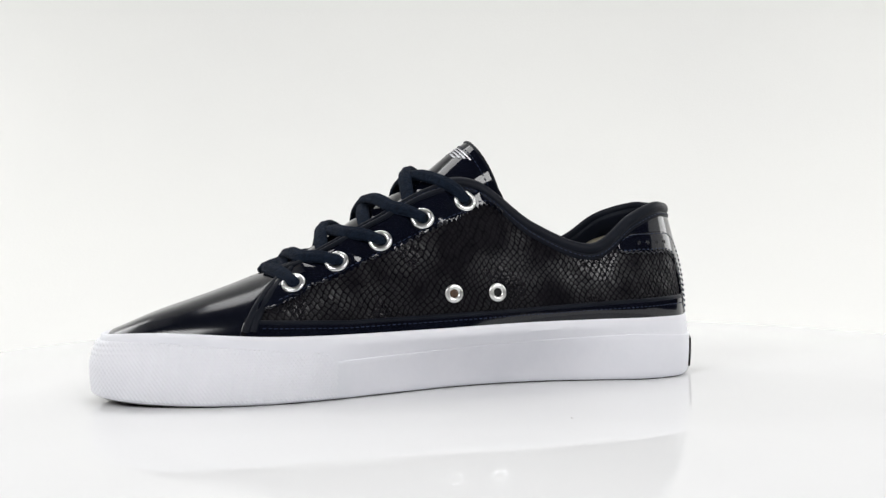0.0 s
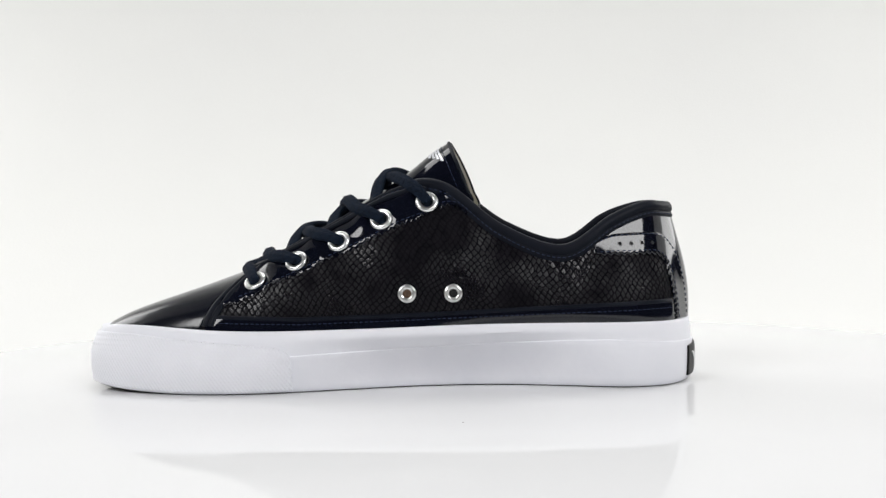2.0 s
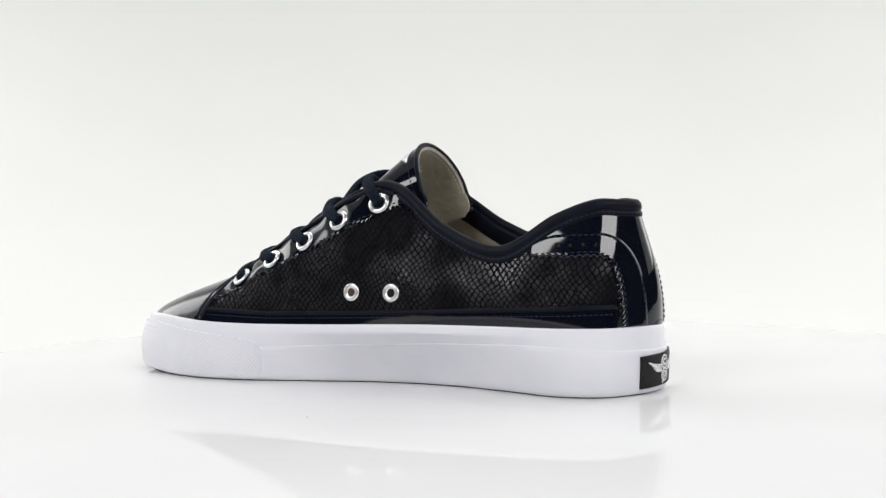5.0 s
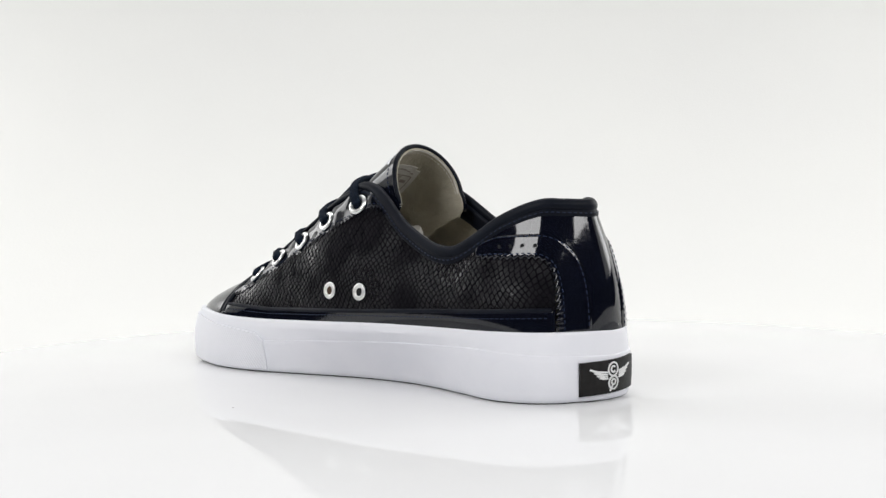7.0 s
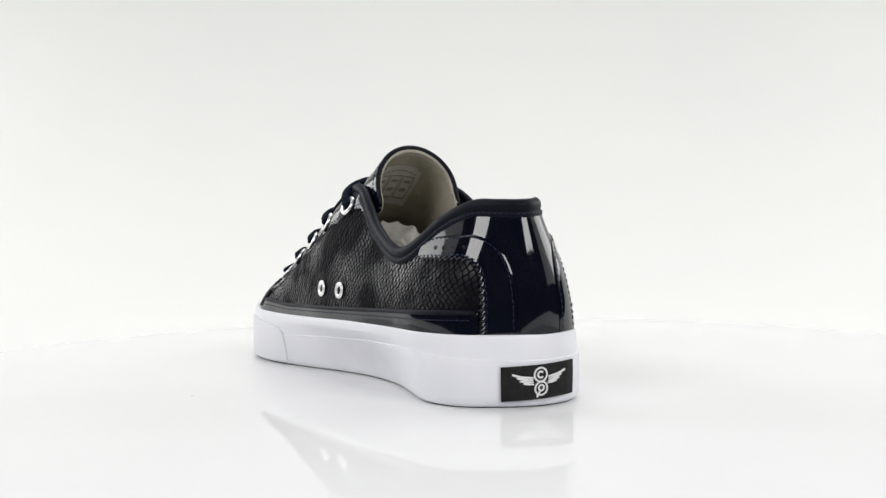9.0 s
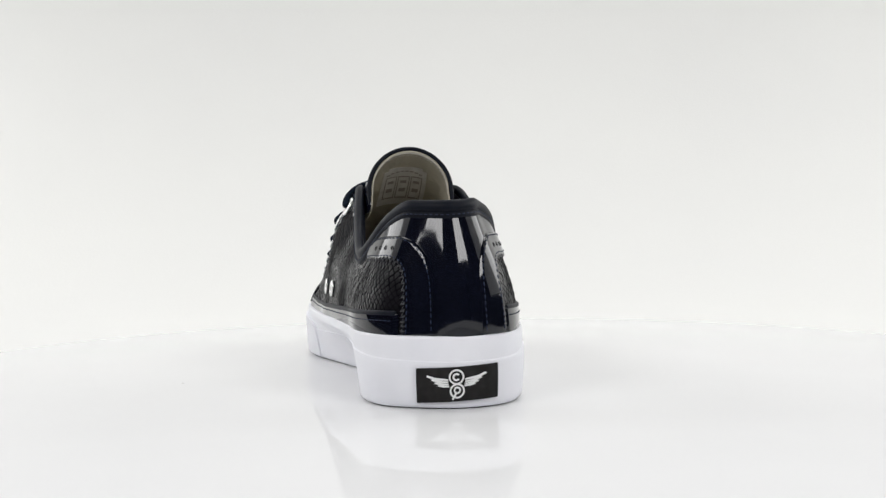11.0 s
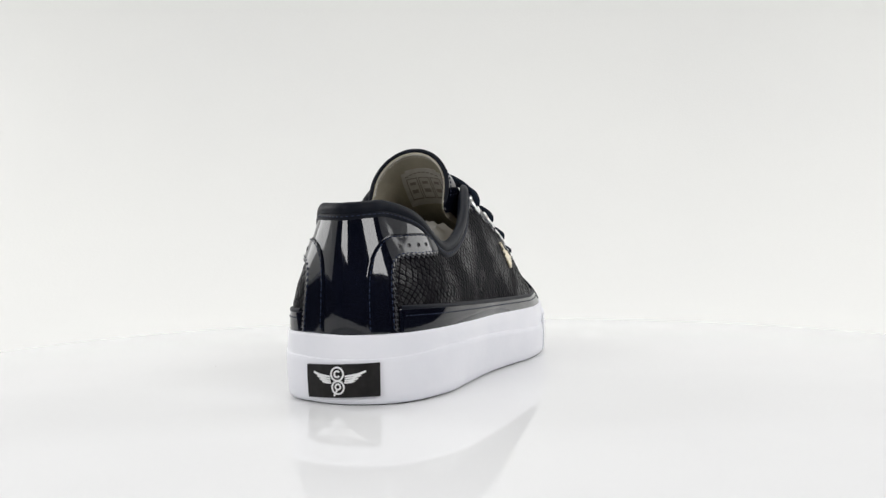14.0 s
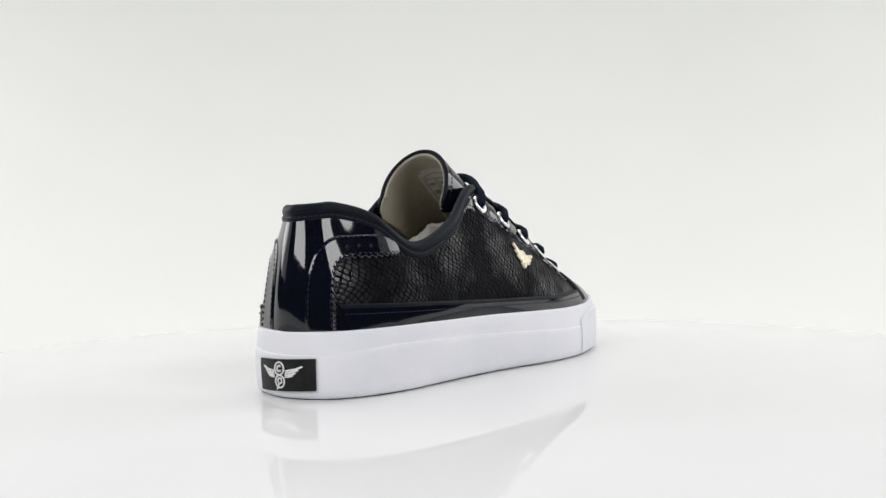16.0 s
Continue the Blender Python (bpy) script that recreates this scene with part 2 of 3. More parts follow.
def v_at(u, z):
    """v at which the skin reaches the height z, for each station."""
    vs = np.linspace(0, 1, 90)
    out = []
    for a, b in zip(np.atleast_1d(u), np.broadcast_to(z, np.atleast_1d(u).shape)):
        out.append(np.interp(b, upper(np.full(90, a), vs)[:, 2], vs))
    return np.array(out)


_gu, _gv = [a.ravel() for a in np.meshgrid(np.linspace(0, NST, NST * 20, endpoint=False), np.linspace(0, 1, 80), indexing="ij")]
_gp = upper(_gu, _gv)


def place(x, z, outer=False):
    """(u, v) of the skin's point at x and z on the inner or the outer side."""
    ok = (_gu > 14) if outer else (_gu < 14)
    d = (_gp[:, 0] - x) ** 2 + (_gp[:, 2] - z) ** 2 + np.where(ok, 0, 1e6)
    i = int(np.argmin(d))
    return _gu[i], _gv[i]


def edge_curve(points, outer=False):
    """A function u > v through points given as (x, z) on the skin."""
    uv = sorted(place(x, z, outer) for x, z in points)
    us, vs = np.array(uv).T
    return lambda u: np.interp(u, us, vs)


def panel(fn, n, m, low, high, bump=None):
    """A leather piece on the skin with thickness and turned edges; fn(p, q) gives (u, v)."""
    p, q = [a.ravel() for a in np.meshgrid(np.linspace(0, 1, n), np.linspace(0, 1, m), indexing="ij")]
    u, v = fn(p, q)
    nor, pos = upper_normal(u, v), upper(u, v)
    h = np.full(n * m, float(high))
    shine = None
    if bump is not None:
        extra = bump(u, v, pos)
        if isinstance(extra, tuple):
            extra, shine = extra
        h = h + extra
    edge = (p == 0) | (p == 1) | (q == 0) | (q == 1)
    h = np.where(edge, low + 0.55 * (high - low), h)
    verts = list(pos + nor * h[:, None])
    faces = grid_faces(n, m)
    ring = [i * m for i in range(n)] + [(n - 1) * m + j for j in range(1, m)] + [i * m + m - 1 for i in range(n - 2, -1, -1)] + [j for j in range(m - 2, 0, -1)]
    k = len(verts)
    verts.extend(pos[ring] + nor[ring] * low)
    for i in range(len(ring)):
        j = (i + 1) % len(ring)
        faces.append((ring[i], ring[j], k + j, k + i))
    if shine is not None:
        return verts, faces, np.r_[shine, np.zeros(len(ring))]
    return verts, faces


def pinked(a, pitch, amp):
    """A zigzag of that pitch and depth."""
    return amp * (2 * np.abs((a / pitch) % 1 - 0.5) - 0.5)


def ring_at(centre, normal, r_out, r_hole, high, n=28, m=10):
    """A rolled metal eyelet ring."""
    nz = unit(np.asarray(normal, float))
    ax = unit(np.cross(nz, (0.3, 0.1, 1.0)))
    ay = np.cross(nz, ax)
    verts = []
    mid, half = (r_out + r_hole) / 2, (r_out - r_hole) / 2
    for i in range(n):
        a = 2 * math.pi * i / n
        d = ax * math.cos(a) + ay * math.sin(a)
        for k in range(m):
            b = 2 * math.pi * k / m
            verts.append(centre + d * (mid + half * math.cos(b)) + nz * (high * math.sin(b)))
    faces = []
    for i in range(n):
        for k in range(m):
            j, l = (i + 1) % n, (k + 1) % m
            faces.append((i * m + k, i * m + l, j * m + l, j * m + k))
    return verts, faces


def disc_at(centre, normal, r, n=20):
    nz = unit(np.asarray(normal, float))
    ax = unit(np.cross(nz, (0.3, 0.1, 1.0)))
    ay = np.cross(nz, ax)
    rim = [centre + (ax * math.cos(2 * math.pi * i / n) + ay * math.sin(2 * math.pi * i / n)) * r for i in range(n)]
    low = [p - nz * 1.2 for p in rim]
    faces = [tuple(range(n)), tuple(range(2 * n - 1, n - 1, -1))]
    faces += [(i, (i + 1) % n, n + (i + 1) % n, n + i) for i in range(n)]
    return rim + low, faces


def thread_row(pts, nor, pitch, length, r):
    """Single thread stitches along a path."""
    d = np.r_[0, np.cumsum(np.linalg.norm(np.diff(pts, axis=0), axis=1))]
    pieces = []
    for s in np.arange(pitch * 0.5, d[-1], pitch):
        row = []
        for k in (-0.5, -0.28, 0, 0.28, 0.5):
            a = s + k * length
            c = np.array([np.interp(a, d, pts[:, i]) for i in range(3)])
            w = np.array([np.interp(a, d, nor[:, i]) for i in range(3)])
            row.append((c - unit(w) * (0.25 if abs(k) == 0.5 else 0.0), unit(w)))
        pieces.append(sweep([c for c, _ in row], np.array([w for _, w in row]), [r * 0.5, r, r, r, r * 0.5], [r * 0.5, r, r, r, r * 0.5], 5))
    return joined(*pieces)


def stitch_row(us, vs, off, pitch=2.7, length=1.8, r=0.26):
    """Stitches along a path of stations on the skin."""
    us, vs = np.asarray(us, float), np.asarray(vs, float)
    return thread_row(skin(us, vs, np.full(len(us), off)), upper_normal(us, vs), pitch, length, r)


# ---- the place: turntable, sweep and studio walls
turntable = tagged(new("turntable"), "round glossy white acrylic turntable under the shoe", "turntable")
prof = [(0.0, 0.0), (150.0, 0.0), (326.0, 0.0), (328.4, -0.2), (328.9, -0.5), (329.0, -1.0), (0.0, -1.0)]
NR = 160
tv = [(r * math.cos(2 * math.pi * i / NR), r * math.sin(2 * math.pi * i / NR), z) for r, z in prof for i in range(NR)]
tf = [(k * NR + i, k * NR + (i + 1) % NR, (k + 1) * NR + (i + 1) % NR, (k + 1) * NR + i) for k in range(len(prof) - 1) for i in range(NR)]
part("platter", (tv, tf), ACRYLIC, turntable, sharp=40)


def speck(x, y, r):
    rng = random.Random(int(x * 7 + y))
    v = [(x + r * rng.uniform(0.6, 1.2) * math.cos(a), y + r * rng.uniform(0.6, 1.2) * math.sin(a), 0.05) for a in np.linspace(0, 2 * math.pi, 8)[:-1]]
    return v + [(x, y, 0.6 * r)], [(i, (i + 1) % 7, 7) for i in range(7)]


part("dust_speck", speck(11.6, -144.4, 0.55), DUST, turntable, "grey speck of dust")

# the sweep: table that curves up into the back wall
sy = [(y, -1.2) for y in (-480, -200, 0, 340)]
sy += [(340 + 860 * math.sin(a), -1.2 + 860 * (1 - math.cos(a))) for a in np.linspace(0, math.pi / 2, 28)[1:]] + [(1200, 1500), (1200, 2400)]
sv = [(x, y, z) for y, z in sy for x in (-1500, -750, 0, 750, 1500)]
backdrop = mesh_of("backdrop", sv, grid_faces(len(sy), 5), SWEEP)
tagged(backdrop, "seamless white paper sweep curving up behind the turntable", "backdrop", kind="structure")


def slab(name, lo, hi, mat, label, category):
    v = [(x, y, z) for x in (lo[0], hi[0]) for y in (lo[1], hi[1]) for z in (lo[2], hi[2])]
    f = [(0, 1, 3, 2), (4, 6, 7, 5), (0, 4, 5, 1), (2, 3, 7, 6), (0, 2, 6, 4), (1, 5, 7, 3)]
    return tagged(mesh_of(name, v, f, mat, smooth=False), label, category, kind="structure")


# two white flats out of view, added as bounce for the leather's reflections
slab("added_flat_left", (-1600, -200, 300), (-1504, 1204, 2400), SWEEP, "unseen white flat added beside the sweep to bounce light", "reflector")
slab("added_flat_right", (1504, -200, 300), (1600, 1204, 2400), SWEEP, "unseen white flat added beside the sweep to bounce light", "reflector")
slab("wall_left", (-2300, -2500, -900), (-2204, 1204, 2400), DARKWALL, "plain dark studio wall", "wall")
slab("wall_right", (2204, -2500, -900), (2300, 1204, 2400), DARKWALL, "plain dark studio wall", "wall")
slab("floor", (-2300, -2500, -1000), (2300, 1204, -904), DARKWALL, "plain dark studio floor", "floor")
slab("wall_front", (-2200, -2500, -900), (2200, -2404, 2400), DARKWALL, "plain dark studio wall behind the camera", "wall")
slab("ceiling", (-2300, -2500, 2404), (2300, 1300, 2500), DARKWALL, "plain dark studio ceiling", "ceiling")

# ---- the shoe
shoe = tagged(new("sneaker"), "navy patent leather low-top sneaker with white rubber sole", "sneaker")

# sole: outsole, side wall with its foxing step, toe bumper, heel label
NU = 420
US = np.linspace(0, NST, NU, endpoint=False)
oc = np.array([spline(OUT_LOW, US, True)[:, 0].mean(), spline(OUT_LOW, US, True)[:, 1].mean()])


def ring_rows(rows):
    verts = np.concatenate(rows)
    n = len(US)
    faces = []
    for k in range(len(rows) - 1):
        for i in range(n):
            j = (i + 1) % n
            faces.append((k * n + i, k * n + j, (k + 1) * n + j, (k + 1) * n + i))
    return list(verts), faces


def closed_rows(rows):
    """Rows of rings, closed with a fan at both ends."""
    v, f = ring_rows(rows)
    n = len(US)
    a = len(v)
    v.append(np.mean(rows[0], axis=0))
    v.append(np.mean(rows[-1], axis=0))
    last = (len(rows) - 1) * n
    for i in range(n):
        j = (i + 1) % n
        f.append((a, j, i))
        f.append((a + 1, last + i, last + j))
    return v, f


def inset(ob_u, w, d, dz=0.0):
    r = wall(ob_u, w, -d)
    r[:, 2] += dz
    return r


rows = [inset(US, 0.0, 9, 0.0), inset(US, 0.0, 1.6, 0.0), inset(US, 0.02, 1.1, 0.3), inset(US, 0.07, 1.1, 0.2), inset(US, 0.08, 8, 0.2)]
part("outsole", closed_rows(rows), OUTSOLE, shoe, "grey rubber outsole")
fw = fox_line(spline(OUT_HIGH, US, True)[:, 0]) / sole_top(spline(OUT_HIGH, US, True)[:, 0])
rows = [inset(US, 0.02, 6), inset(US, 0.02, 0.4), inset(US, 0.04, 0.1)]
for k in np.linspace(0.1, 1, 9):
    rows.append(wall(US, fw * k))
rows += [wall(US, fw + 0.008, -0.12), wall(US, fw + 0.016, -0.62)]
for k in np.linspace(0.06, 0.97, 8):
    rows.append(wall(US, fw + (1 - fw) * k, -0.65))
rows += [inset(US, 1.0, 0.95, 0.0), inset(US, 1.0, 1.6, 0.1), inset(US, 1.0, 2.9, -0.3), inset(US, 1.0, 6, -2.5)]
part("midsole", closed_rows(rows), RUBBER, shoe, "smooth white rubber sole wall with a foxing line")


def wall_panel(us, w_low, w_high, high, m=14, ribs=None):
    n = len(us)
    verts = []
    for i, u in enumerate(us):
        ws = np.linspace(w_low[i], w_high[i], m)
        verts.extend(wall(np.full(m, u), ws, high + (ribs(u, ws) if ribs else 0.0)))
    v = np.array(verts).reshape(n, m, 3)
    faces = grid_faces(n, m)
    ring = [i * m for i in range(n)] + [(n - 1) * m + j for j in range(1, m)] + [i * m + m - 1 for i in range(n - 2, -1, -1)] + [j for j in range(m - 2, 0, -1)]
    back = []
    for r in ring:
        i, j = divmod(r, m)
        w = w_low[i] + (w_high[i] - w_low[i]) * j / (m - 1)
        back.append(wall(np.array([us[i]]), np.array([w]), -1.2)[0])
    allv = list(v.reshape(-1, 3))
    k = len(allv)
    allv.extend(back)
    for i in range(len(ring)):
        j = (i + 1) % len(ring)
        faces.append((ring[i], ring[j], k + j, k + i))
    return allv, faces


def wall_u(x, outer):
    us = np.linspace(14, 28, 700) if outer else np.linspace(0, 14, 700)
    return us[np.argmin(np.abs(spline(OUT_HIGH, us, True)[:, 0] - x))]


BU0, BU1 = wall_u(-91, True) - NST, wall_u(-74, False)
bu = np.linspace(BU0, BU1, 150)
bx = spline(OUT_HIGH, bu, True)[:, 0]
bz = np.interp(bx, [-184, -170, -150, -110, -82, -74], [27.5, 28.0, 28.0, 24.6, 21.8, 20.8])
arc = np.minimum(BU1 - bu, bu - BU0)
bz = bz - 3.2 * np.clip(1 - arc / 0.22, 0, 1) ** 2.4


def toe_ribs(u, w):
    """Fine ridges along the top of the bumper round the toe."""
    return 0.2 * np.sin(2 * math.pi * w * 13.0) * np.clip((w - 0.62) * 12, 0, 1) * np.clip(1.5 - abs(u) / 2.0, 0, 1)


part("toe_bumper", wall_panel(bu, np.full(150, 0.05), bz / sole_top(bx), 0.75, 44, toe_ribs), BUMPER, shoe, "white rubber toe bumper with fine raised texture")

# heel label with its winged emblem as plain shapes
LU0, LU1 = 13.0, 14.87


def label_uv(a, b):
    """a from 0 to 1 along the label, b upwards."""
    u = LU0 + (LU1 - LU0) * a
    zlo, zhi = 2.9 + 1.6 * a, 17.3 + 1.5 * a
    return u, (zlo + (zhi - zlo) * b) / 30.5


heel_label = part("heel_label", wall_panel(np.linspace(LU0, LU1, 40), np.array([label_uv(a, 0)[1] for a in np.linspace(0, 1, 40)]),
                                           np.array([label_uv(a, 1)[1] for a in np.linspace(0, 1, 40)]), 1.05, 6), BLACK, shoe, "black rubber heel label")


def on_label(shape, off=1.12, thick=0.25):
    """A flat outline (a, b in label shares) as a raised print."""
    front = [wall(np.array([label_uv(a, b)[0]]), np.array([label_uv(a, b)[1]]), off + thick)[0] for a, b in shape]
    back = [wall(np.array([label_uv(a, b)[0]]), np.array([label_uv(a, b)[1]]), off - 0.3)[0] for a, b in shape]
    n = len(shape)
    return front + back, [tuple(range(n)), tuple(range(2 * n - 1, n - 1, -1))] + [(i, (i + 1) % n, n + (i + 1) % n, n + i) for i in range(n)]


def strip(points, width):
    """A bar of that width (in label heights) along points, as short outlines."""
    out = []
    asp = 2.45
    for (a0, b0), (a1, b1) in zip(points[:-1], points[1:]):
        dx, dy = (a1 - a0) * asp, b1 - b0
        l = math.hypot(dx, dy) or 1
        ox, oy = -dy / l * width / 2 / asp, dx / l * width / 2
        out.append([(a0 - ox, b0 - oy), (a1 - ox, b1 - oy), (a1 + ox, b1 + oy), (a0 + ox, b0 + oy)])
    return out


def arc_pts(ca, cb, r, a0, a1, n=14):
    return [(ca + r / 2.45 * math.cos(radians(a)), cb + r * math.sin(radians(a))) for a in np.linspace(a0, a1, n)]


emblem = []
for sgn in (-1, 1):
    feathers = [((0.355, 0.75), (0.345, 0.80), (0.25, 0.72), (0.10, 0.665), (0.10, 0.615), (0.26, 0.655)),
                ((0.30, 0.64), (0.285, 0.68), (0.20, 0.635), (0.10, 0.595), (0.10, 0.55), (0.21, 0.575)),
                ((0.265, 0.55), (0.25, 0.59), (0.18, 0.56), (0.095, 0.53), (0.095, 0.485), (0.19, 0.50)),
                ((0.225, 0.475), (0.21, 0.51), (0.15, 0.49), (0.09, 0.465), (0.09, 0.43), (0.16, 0.435))]
    for w in feathers:
        emblem.append(on_label([(0.483 + sgn * a, b) for a, b in w]))
bars = strip(arc_pts(0.48, 0.715, 0.20, 0, 360, 24), 0.05) + strip(arc_pts(0.48, 0.715, 0.09, 40, 320, 14), 0.055)
bars += strip(arc_pts(0.487, 0.31, 0.195, 0, 360, 24), 0.05) + strip(arc_pts(0.487, 0.33, 0.085, 0, 360, 14), 0.05) + strip([(0.478, 0.26), (0.43, 0.06)], 0.055)
for w in bars:
    emblem.append(on_label(w))
part("emblem", joined(*emblem), PRINT, heel_label, "white winged emblem", smooth=False)

# upper: vamp, quarters, bands, eyestays, heel counter, straps
SEAM_IN = lambda v: 3.86 + 0.1 * v + 0.93 * v * v
SEAM_OUT = lambda v: NST - SEAM_IN(v)


def vamp_uv(p, q):
    a, b = SEAM_OUT(q) - NST - 0.02, SEAM_IN(q) + 0.02
    # ease the stations so that the toe has enough of them
    return a + (b - a) * p, q


part("vamp", panel(vamp_uv, 150, 40, -1.5, 0.35), VAMP, shoe, "smooth navy patent leather toe vamp", sharp=60)


def scales(u, v, pos):
    """Embossed scales: uneven flat cells with narrow grooves, fading out in places."""
    a = (pos[:, 0] + 0.35 * pos[:, 1] + 0.8 * np.sin(pos[:, 2] * 0.17)) / 3.0
    b = (pos[:, 2] + 1.6 * np.sin(pos[:, 0] * 0.06) + 0.12 * pos[:, 0]) / 3.7
    a = a + 0.2 * np.sin(pos[:, 2] * 0.33 + pos[:, 0] * 0.11) + 0.15 * np.sin(pos[:, 0] * 0.27 - pos[:, 2] * 0.19)
    b = b + 0.16 * np.sin(pos[:, 0] * 0.23 + 1.1) + 0.12 * np.sin(pos[:, 0] * 0.13 + pos[:, 2] * 0.4)
    a, b = a + b, a - b
    best, second, mark = np.full(len(a), 9.0), np.full(len(a), 9.0), np.zeros(len(a))
    for di in (-1, 0, 1):
        for dj in (-1, 0, 1):
            i, j = np.round(a) + di, np.round(b) + dj
            r1 = np.modf(np.abs(np.sin(i * 12.9898 + j * 78.233) * 43758.5453))[0]
            r2 = np.modf(np.abs(np.sin(i * 39.3468 + j * 11.135) * 24634.6345))[0]
            da, db = a - i - 0.3 * (r1 - 0.5), b - j - 0.3 * (r2 - 0.5)
            d = np.hypot(da, db)
            closer = d < best
            second = np.where(closer, best, np.minimum(second, d))
            mark = np.where(closer, r1 + 1.6 * (r2 - 0.5) * (da + db), mark)
            best = np.where(closer, d, best)
    flat = np.clip((second - best) / 0.30, 0, 1)
    fade = 0.7 + 0.3 * np.sin(pos[:, 0] * 0.05 + 1.0) * np.sin(pos[:, 2] * 0.09)
    return (0.26 * flat * (2 - flat) + 0.3 * (mark - 0.5)) * fade - 0.22, flat


def quarter(outer):
    def fn(p, q):
        v = q
        a = SEAM_IN(v) - 0.05
        b = 12.55
        u = a + (b - a) * p
        return (NST - u if outer else u), v
    return panel(fn, 700, 190, -1.5, 0.35, scales)


part("quarter", quarter(False), SNAKE, shoe, "black embossed snakeskin-pattern side panel", sharp=80)
part("quarter", quarter(True), SNAKE, shoe, "black embossed snakeskin-pattern side panel", sharp=80)

EYE_LOW = [(-122, 31), (-112, 38.3), (-85, 50), (-58, 61), (-36, 70.7), (-15, 80.2), (3, 85.5)]
BAND = [(-122, 36.5), (-110, 35.6), (-68, 34.2), (-5, 36.1), (48, 38), (100, 39.6)]


EYES = [(-11.8, 87.7), (-32.7, 79.7), (-51.9, 70.1), (-71.9, 60.7), (-91.8, 51.5)]


def dents(u, v, pos):
    """Leather pulled in round each eyelet, with slack between."""
    h = 0.5 * np.sin(pos[:, 0] * 0.40 + 0.5 * np.sin(pos[:, 2] * 0.3)) * np.sin(pos[:, 2] * 0.31 + 1.3)
    for x, z in EYES:
        h = h - 0.95 * np.exp(-((pos[:, 0] - x) ** 2 + (pos[:, 2] - z) ** 2) / 40.0)
    return h


def eyestay(outer):
    low = edge_curve(EYE_LOW, outer)

    def fn(p, q):
        u = 3.96 + (8.45 - 3.96) * p
        uu = NST - u if outer else u
        lo = np.minimum(low(uu), 0.97)
        v = lo + (1.0 - lo) * q + pinked(p * 45, 1.0, 0.024) * (1 - q) ** 6
        # the front edge follows the vamp seam
        front = np.clip(1 - p / 0.25, 0, 1)
        shift = (SEAM_IN(v) - 3.96) * front
        u = u + shift
        return (NST - u if outer else u), v
    return panel(fn, 271, 30, 0.0, 1.25, dents)


part("eyestay", eyestay(False), PATENT, shoe, "navy patent leather eyestay", sharp=60)
part("eyestay", eyestay(True), PATENT, shoe, "navy patent leather eyestay", sharp=60)


def band(outer):
    def fn(p, q):
        u = 3.95 + (12.5 - 3.95) * p
        uu = NST - u if outer else u
        x = spline(OUT_HIGH, uu, True)[:, 0]
        z = np.interp(x, *np.array(BAND).T) + (1.5 if outer else 0)
        uniq, inv = np.unique(uu, return_inverse=True)
        zz = np.zeros(len(uniq))
        zz[inv] = z
        top = v_at(uniq, zz)[inv]
        return uu, 0.02 + (top - 0.02) * q
    return fn


band_in, band_out = band(False), band(True)
part("mudguard", panel(band_in, 150, 28, 0.2, 1.35), PATENT, shoe, "navy patent leather band above the sole", sharp=60)
part("mudguard", panel(band_out, 150, 28, 0.2, 1.35), PATENT, shoe, "navy patent leather band above the sole", sharp=60)


for band_uv in (band_in, band_out):
    wu, wv = band_uv(np.linspace(0.02, 0.99, 160), np.full(160, 1.0))
    part("welt", sweep(skin(wu, wv, 0.75), upper_normal(wu, wv), 1.15, 0.95, 8), BINDING, shoe, "matte navy welt along the band")


def counter(p, q):
    """Smooth heel piece: narrow under the collar's flanks, full height round the back."""
    u = 10.55 + (17.45 - 10.55) * p
    k = 14 - np.abs(u - 14)
    lo = np.interp(k, [10.5, 11.0, 11.4, 12.0, 12.4, 12.62, 12.8], [0.80, 0.72, 0.68, 0.64, 0.56, 0.40, 0.02])
    return u, lo + (0.985 - lo) * q


part("heel_counter", panel(counter, 220, 60, 0.2, 1.0), PATENT, shoe, "glossy navy patent leather heel counter", sharp=60)

STRAP_LO = [(10.55, 0.84), (10.62, 0.75), (10.85, 0.675), (11.3, 0.61), (11.8, 0.583), (12.2, 0.55), (12.42, 0.49), (12.52, 0.40), (12.56, 0.28), (12.57, 0.15), (12.57, 0.055)]
STRAP_HI = [(10.55, 0.86), (10.65, 0.885), (10.85, 0.87), (11.3, 0.815), (11.8, 0.775), (12.3, 0.755), (12.8, 0.71), (13.15, 0.62), (13.35, 0.48), (13.42, 0.30), (13.42, 0.055)]
_sk = np.linspace(0, len(STRAP_LO) - 1, 240)
_sm = 0.5 * (spline(STRAP_LO, _sk) + spline(STRAP_HI, _sk))
_sd = np.r_[0, np.cumsum(np.linalg.norm(np.diff(upper(_sm[:, 0], _sm[:, 1]), axis=0), axis=1))]


def strap_uv(p, q, outer, teeth=0.0):
    """p along the strap from the collar round and down to the sole, q across from its pinked edge."""
    p, q = np.broadcast_arrays(np.atleast_1d(np.asarray(p, float)), np.asarray(q, float))
    k = np.interp(p * _sd[-1], _sd, _sk)
    lo, hi = spline(STRAP_LO, k), spline(STRAP_HI, k)
    cross = q + pinked(p * _sd[-1], 3.1, teeth) * (1 - q) ** 5
    w = lo + (hi - lo) * cross[:, None]
    return (NST - w[:, 0] if outer else w[:, 0]), w[:, 1]


